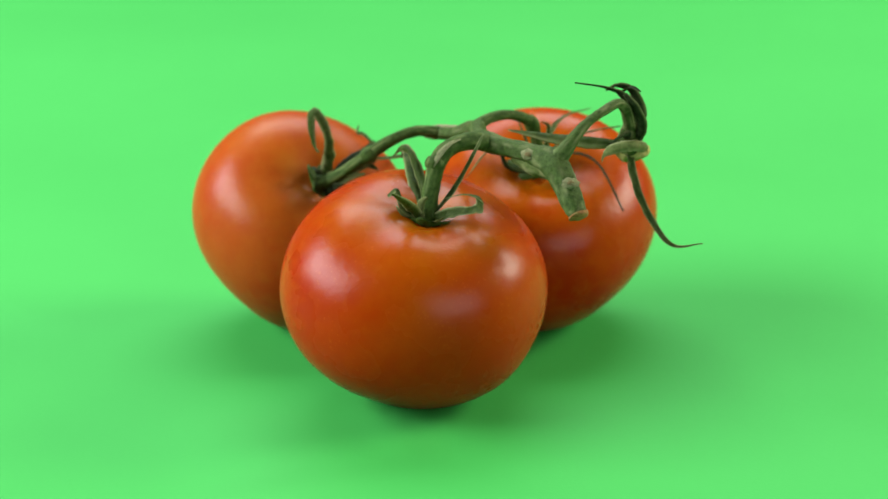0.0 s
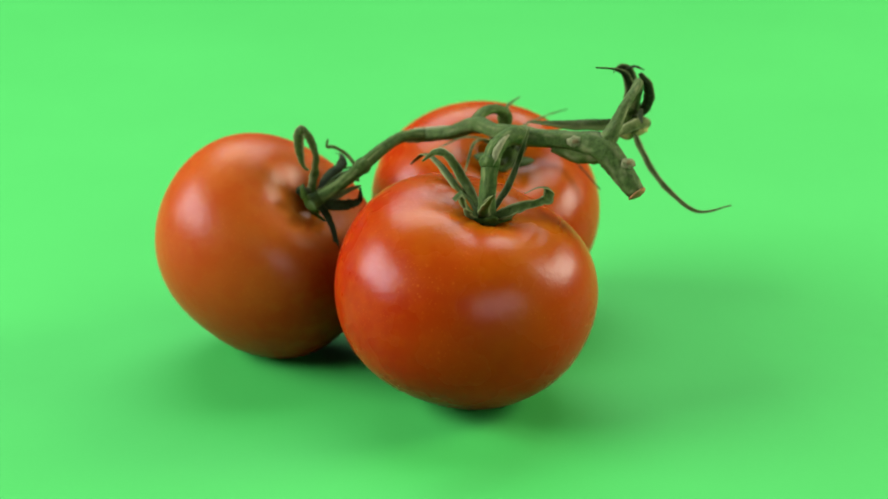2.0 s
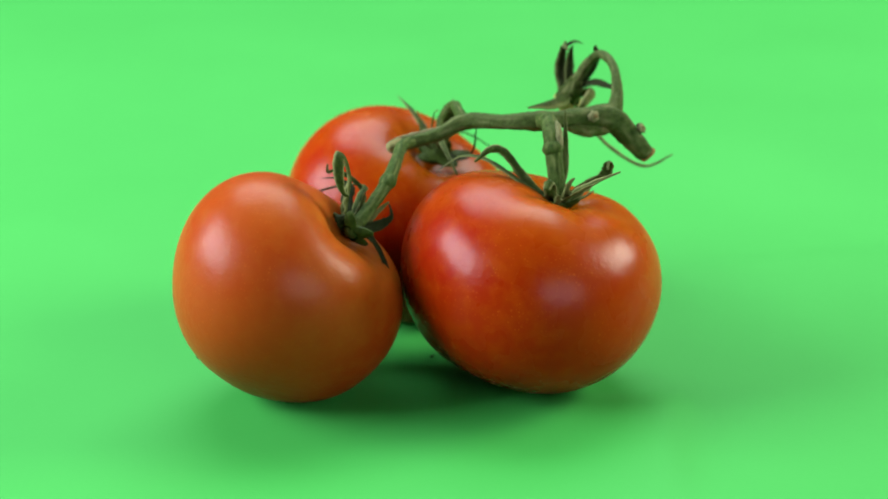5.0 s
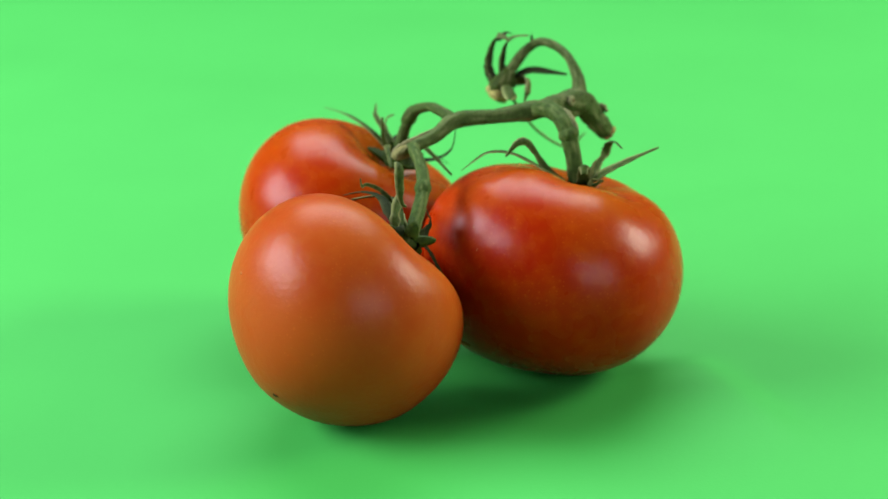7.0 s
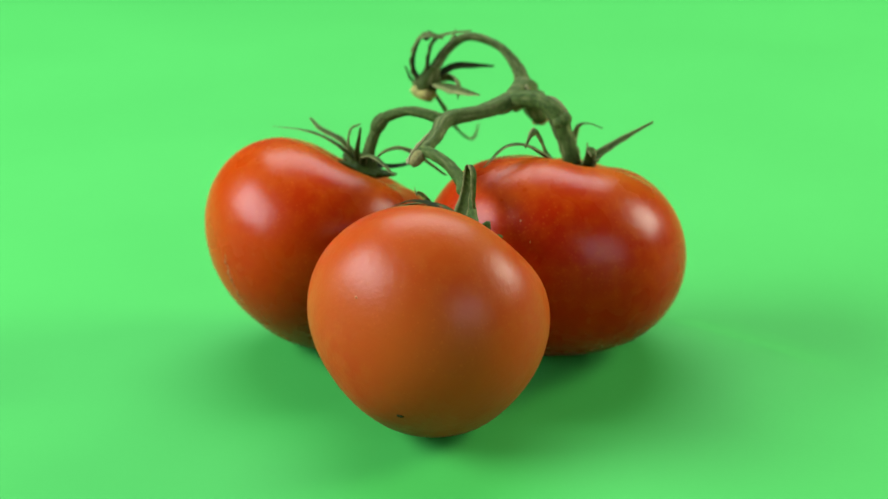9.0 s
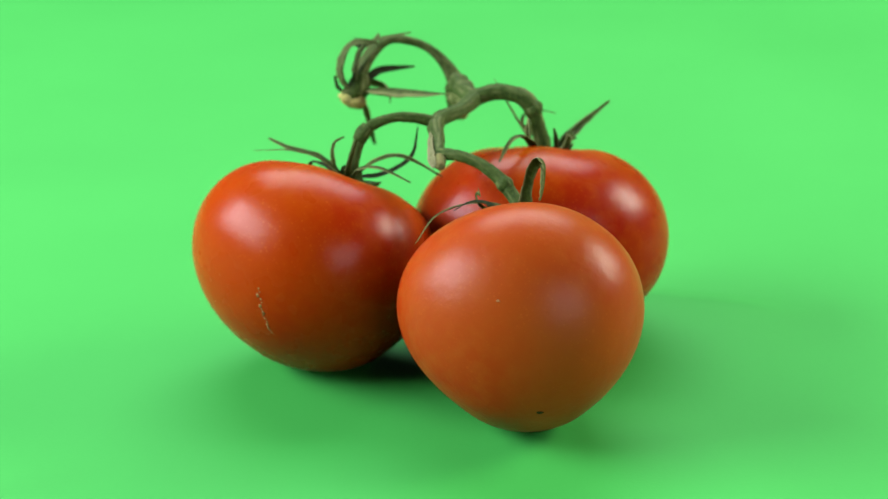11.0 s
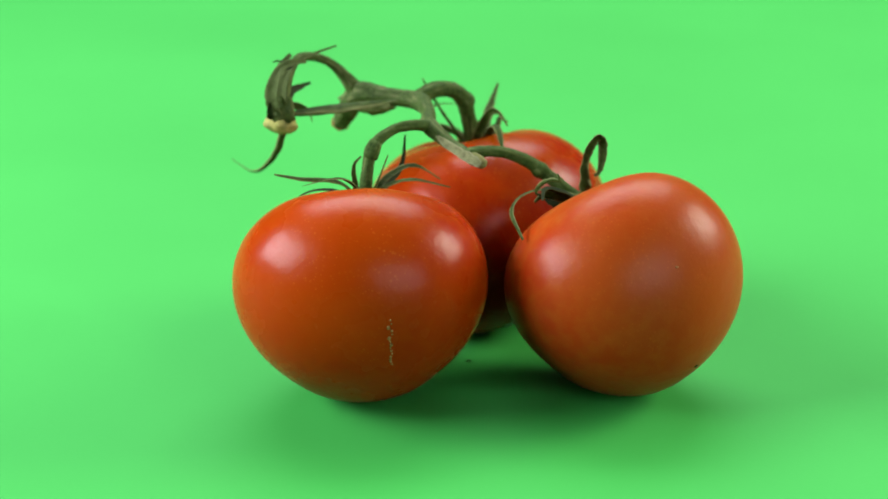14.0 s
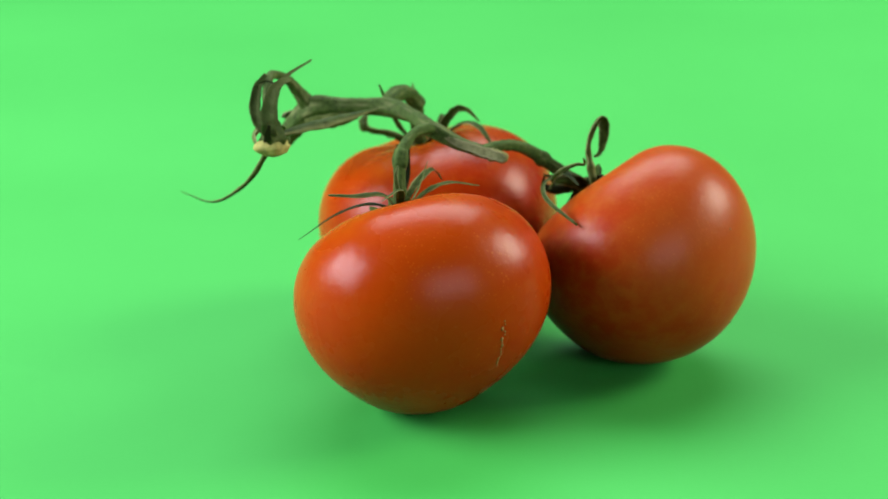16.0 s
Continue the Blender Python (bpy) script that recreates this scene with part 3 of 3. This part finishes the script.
for i, (place, size, out) in enumerate([((0.0346, -0.0606, 0.1236), 0.0022, (-0.4, -1, 0.3)), ((0.0529, -0.0786, 0.1150), 0.0024, (0.1, -0.75, 0.65))]):
    part("leaf_scar", scab("leaf_scar", PAPER, place, size, out, i * 5.1), cluster, "pale rough leaf scar")
    core = Vector(place) + Vector(out).normalized() * 0.0011
    part("scar_core", scab("scar_core", BARK, core, size * 0.42, out, i * 3.3 + 1), cluster, "brown sunken middle of a leaf scar")
part("leaf_stub", tube("leaf_stub", [(0.0285, -0.0490, 0.1190, 0.0026), (0.0350, -0.0535, 0.1168, 0.0040), (0.0430, -0.0600, 0.1165, 0.0048), (0.0495, -0.0665, 0.1170, 0.0036)], SHRED, rough=0.2, seed=47.0), cluster, "pale green swelling of a torn-off leaf stalk")
part("papery_skin", blade("papery_skin", [(0.0030, -0.0528, 0.1292, 0.0006), (-0.0022, -0.0560, 0.1282, 0.0016), (-0.0068, -0.0586, 0.1246, 0.0021), (-0.0094, -0.0604, 0.1200, 0.0014), (-0.0098, -0.0608, 0.1180, 0.0005)], PAPER, (0.85, -0.5, 0.1), cup=-0.5, thick=0.2, seed=44.0), cluster, "pale papery peeling skin on the stalk")

part("knuckle", tube("knuckle", [(0.0380, 0.0190, 0.1185, 0.0038), (0.0400, 0.0213, 0.1150, 0.0046), (0.0411, 0.0230, 0.1115, 0.0038)], PEDICEL, steps=3, seed=7.5, slim=0.85), cluster)

# the withered flower on its arched stalk
part("flower_stalk", tube("flower_stalk", [
    (0.0455, -0.0655, 0.1195, 0.0070), (0.0527, -0.0655, 0.1295, 0.0046), (0.0610, -0.0615, 0.1385, 0.0031), (0.0700, -0.0550, 0.1432, 0.0029), (0.0770, -0.0465, 0.1440, 0.0031),
    (0.0815, -0.0380, 0.1370, 0.0034), (0.0840, -0.0300, 0.1250, 0.0040)], STEM, seed=7.0, slim=0.74), cluster, "arched grey-green flower stalk")
FLOWER = Vector((0.0842, -0.0280, 0.1200))
flower = part("dried_flower", tube("dried_flower", [(0.0834, -0.0312, 0.1285, 0.0036), (0.0840, -0.0292, 0.1225, 0.0052), (0.0848, -0.0268, 0.1176, 0.0066), (0.0850, -0.0262, 0.1158, 0.0058)], SEPAL, steps=5, rough=0.35, seed=9.0, origin=FLOWER * S),
              cluster, "withered green flower cup")
part("flower_tip", tube("flower_tip", [(0.0846, -0.0273, 0.1180, 0.0058), (0.0849, -0.0265, 0.1160, 0.0068), (0.0853, -0.0256, 0.1138, 0.0066), (0.0856, -0.0248, 0.1118, 0.0044)], FLOWER_DRY, steps=5, rough=0.42, seed=11.0, origin=FLOWER * S), flower, "pale yellow dry tip of the flower")
flower.location = FLOWER * S
for i, (points, side, mat) in enumerate([
    ([(0.0842, -0.0270, 0.1185, 0.0028), (0.0880, -0.0225, 0.1265, 0.0036), (0.0880, -0.0222, 0.1350, 0.0036), (0.0848, -0.0245, 0.1440, 0.0022), (0.0780, -0.0265, 0.1470, 0.0016), (0.0720, -0.0315, 0.1462, 0.0006)], (0.8, -0.6, 0), WITHERED),
    ([(0.0830, -0.0290, 0.1200, 0.0014), (0.0660, -0.0305, 0.1215, 0.0036), (0.0470, -0.0305, 0.1235, 0.0030), (0.0261, -0.0287, 0.1267, 0.0005)], (0.2, 1, 0.5), SEPAL),
    ([(0.0840, -0.0300, 0.1210, 0.0018), (0.0810, -0.0430, 0.1275, 0.0022), (0.0711, -0.0608, 0.1280, 0.0006)], (1, 0.3, 0.3), DARK_SEPAL),
    ([(0.0838, -0.0290, 0.1220, 0.0034), (0.0838, -0.0285, 0.1320, 0.0030), (0.0805, -0.0300, 0.1425, 0.0020), (0.0720, -0.0340, 0.1480, 0.0010), (0.0568, -0.0400, 0.1523, 0.0004)], (0.8, -0.6, 0), WITHERED),
    ([(0.0842, -0.0275, 0.1180, 0.0020), (0.0850, -0.0355, 0.1075, 0.0020), (0.0905, -0.0465, 0.0920, 0.0018), (0.1015, -0.0629, 0.0797, 0.0011), (0.1147, -0.0746, 0.0841, 0.0004)], (0.6, 0.6, 0.4), SEPAL),
    ([(0.0805, -0.0255, 0.1440, 0.0018), (0.0845, -0.0295, 0.1470, 0.0012), (0.0885, -0.0330, 0.1458, 0.0004)], (0.6, 0.8, 0), DARK_SEPAL),
    ([(0.0930, -0.0285, 0.1172, 0.0014), (0.0915, -0.0350, 0.1195, 0.0024), (0.0860, -0.0405, 0.1222, 0.0028), (0.0785, -0.0420, 0.1218, 0.0026), (0.0725, -0.0412, 0.1195, 0.0022), (0.0705, -0.0395, 0.1165, 0.0010), (0.0700, -0.0385, 0.1130, 0.0004)], (0, 0.2, 1), SHRED),
    ([(0.0855, -0.0300, 0.1200, 0.0022), (0.0885, -0.0370, 0.1290, 0.0028), (0.0850, -0.0430, 0.1400, 0.0024), (0.0800, -0.0430, 0.1475, 0.0010)], (0.8, -0.6, 0), WITHERED),
    ([(0.0850, -0.0265, 0.1185, 0.0020), (0.0895, -0.0215, 0.1215, 0.0020), (0.0900, -0.0180, 0.1290, 0.0008)], (0.6, -0.6, 0), DARK_SEPAL),
]):
    part("sepal", blade("sepal", points, mat, side, seed=20 + i * 2.3, cup=0.5, twist=0.5, origin=FLOWER * S, thick=0.45 if i == 1 else 0.12, outer=0.6 if mat is WITHERED else 0.0), flower)

sheet = green_sheet()
floor_and_walls()


def crumb(x, y, size, seed, mat, label):
    """A tiny bit of dry leaf on the sheet."""
    bm = bmesh.new()
    bmesh.ops.create_icosphere(bm, subdivisions=2, radius=1)
    for v in bm.verts:
        w = 1 + 0.5 * noise.noise(v.co * 1.9 + Vector((seed, 0, 0)))
        v.co = Vector((x + v.co.x * size * 1.6 * w, y + v.co.y * size * w, sheet_height(x, y) + size * 0.3 + v.co.z * size * 0.4))
    me = bpy.data.meshes.new("crumb")
    bm.to_mesh(me)
    bm.free()
    me.materials.append(mat)
    return tagged(new("crumb", me), label, "crumb")


crumbs = [crumb(-0.0041, 0.0055, 0.0006, 2.0, DARK_SEPAL, "tiny dark crumb lying on the green sheet")]


def motions():
    """The turntable turns slowly and evenly, the sheet and the fruit with it."""
    turn = [(float(t), pose(0, 0, 0, 0, 0, 12.994 * t + 0.0061 * (t - 8) ** 2)) for t in range(17)]
    walk(cluster, turn)
    walk(sheet, turn)
    for bit in crumbs:
        walk(bit, turn)


motions()
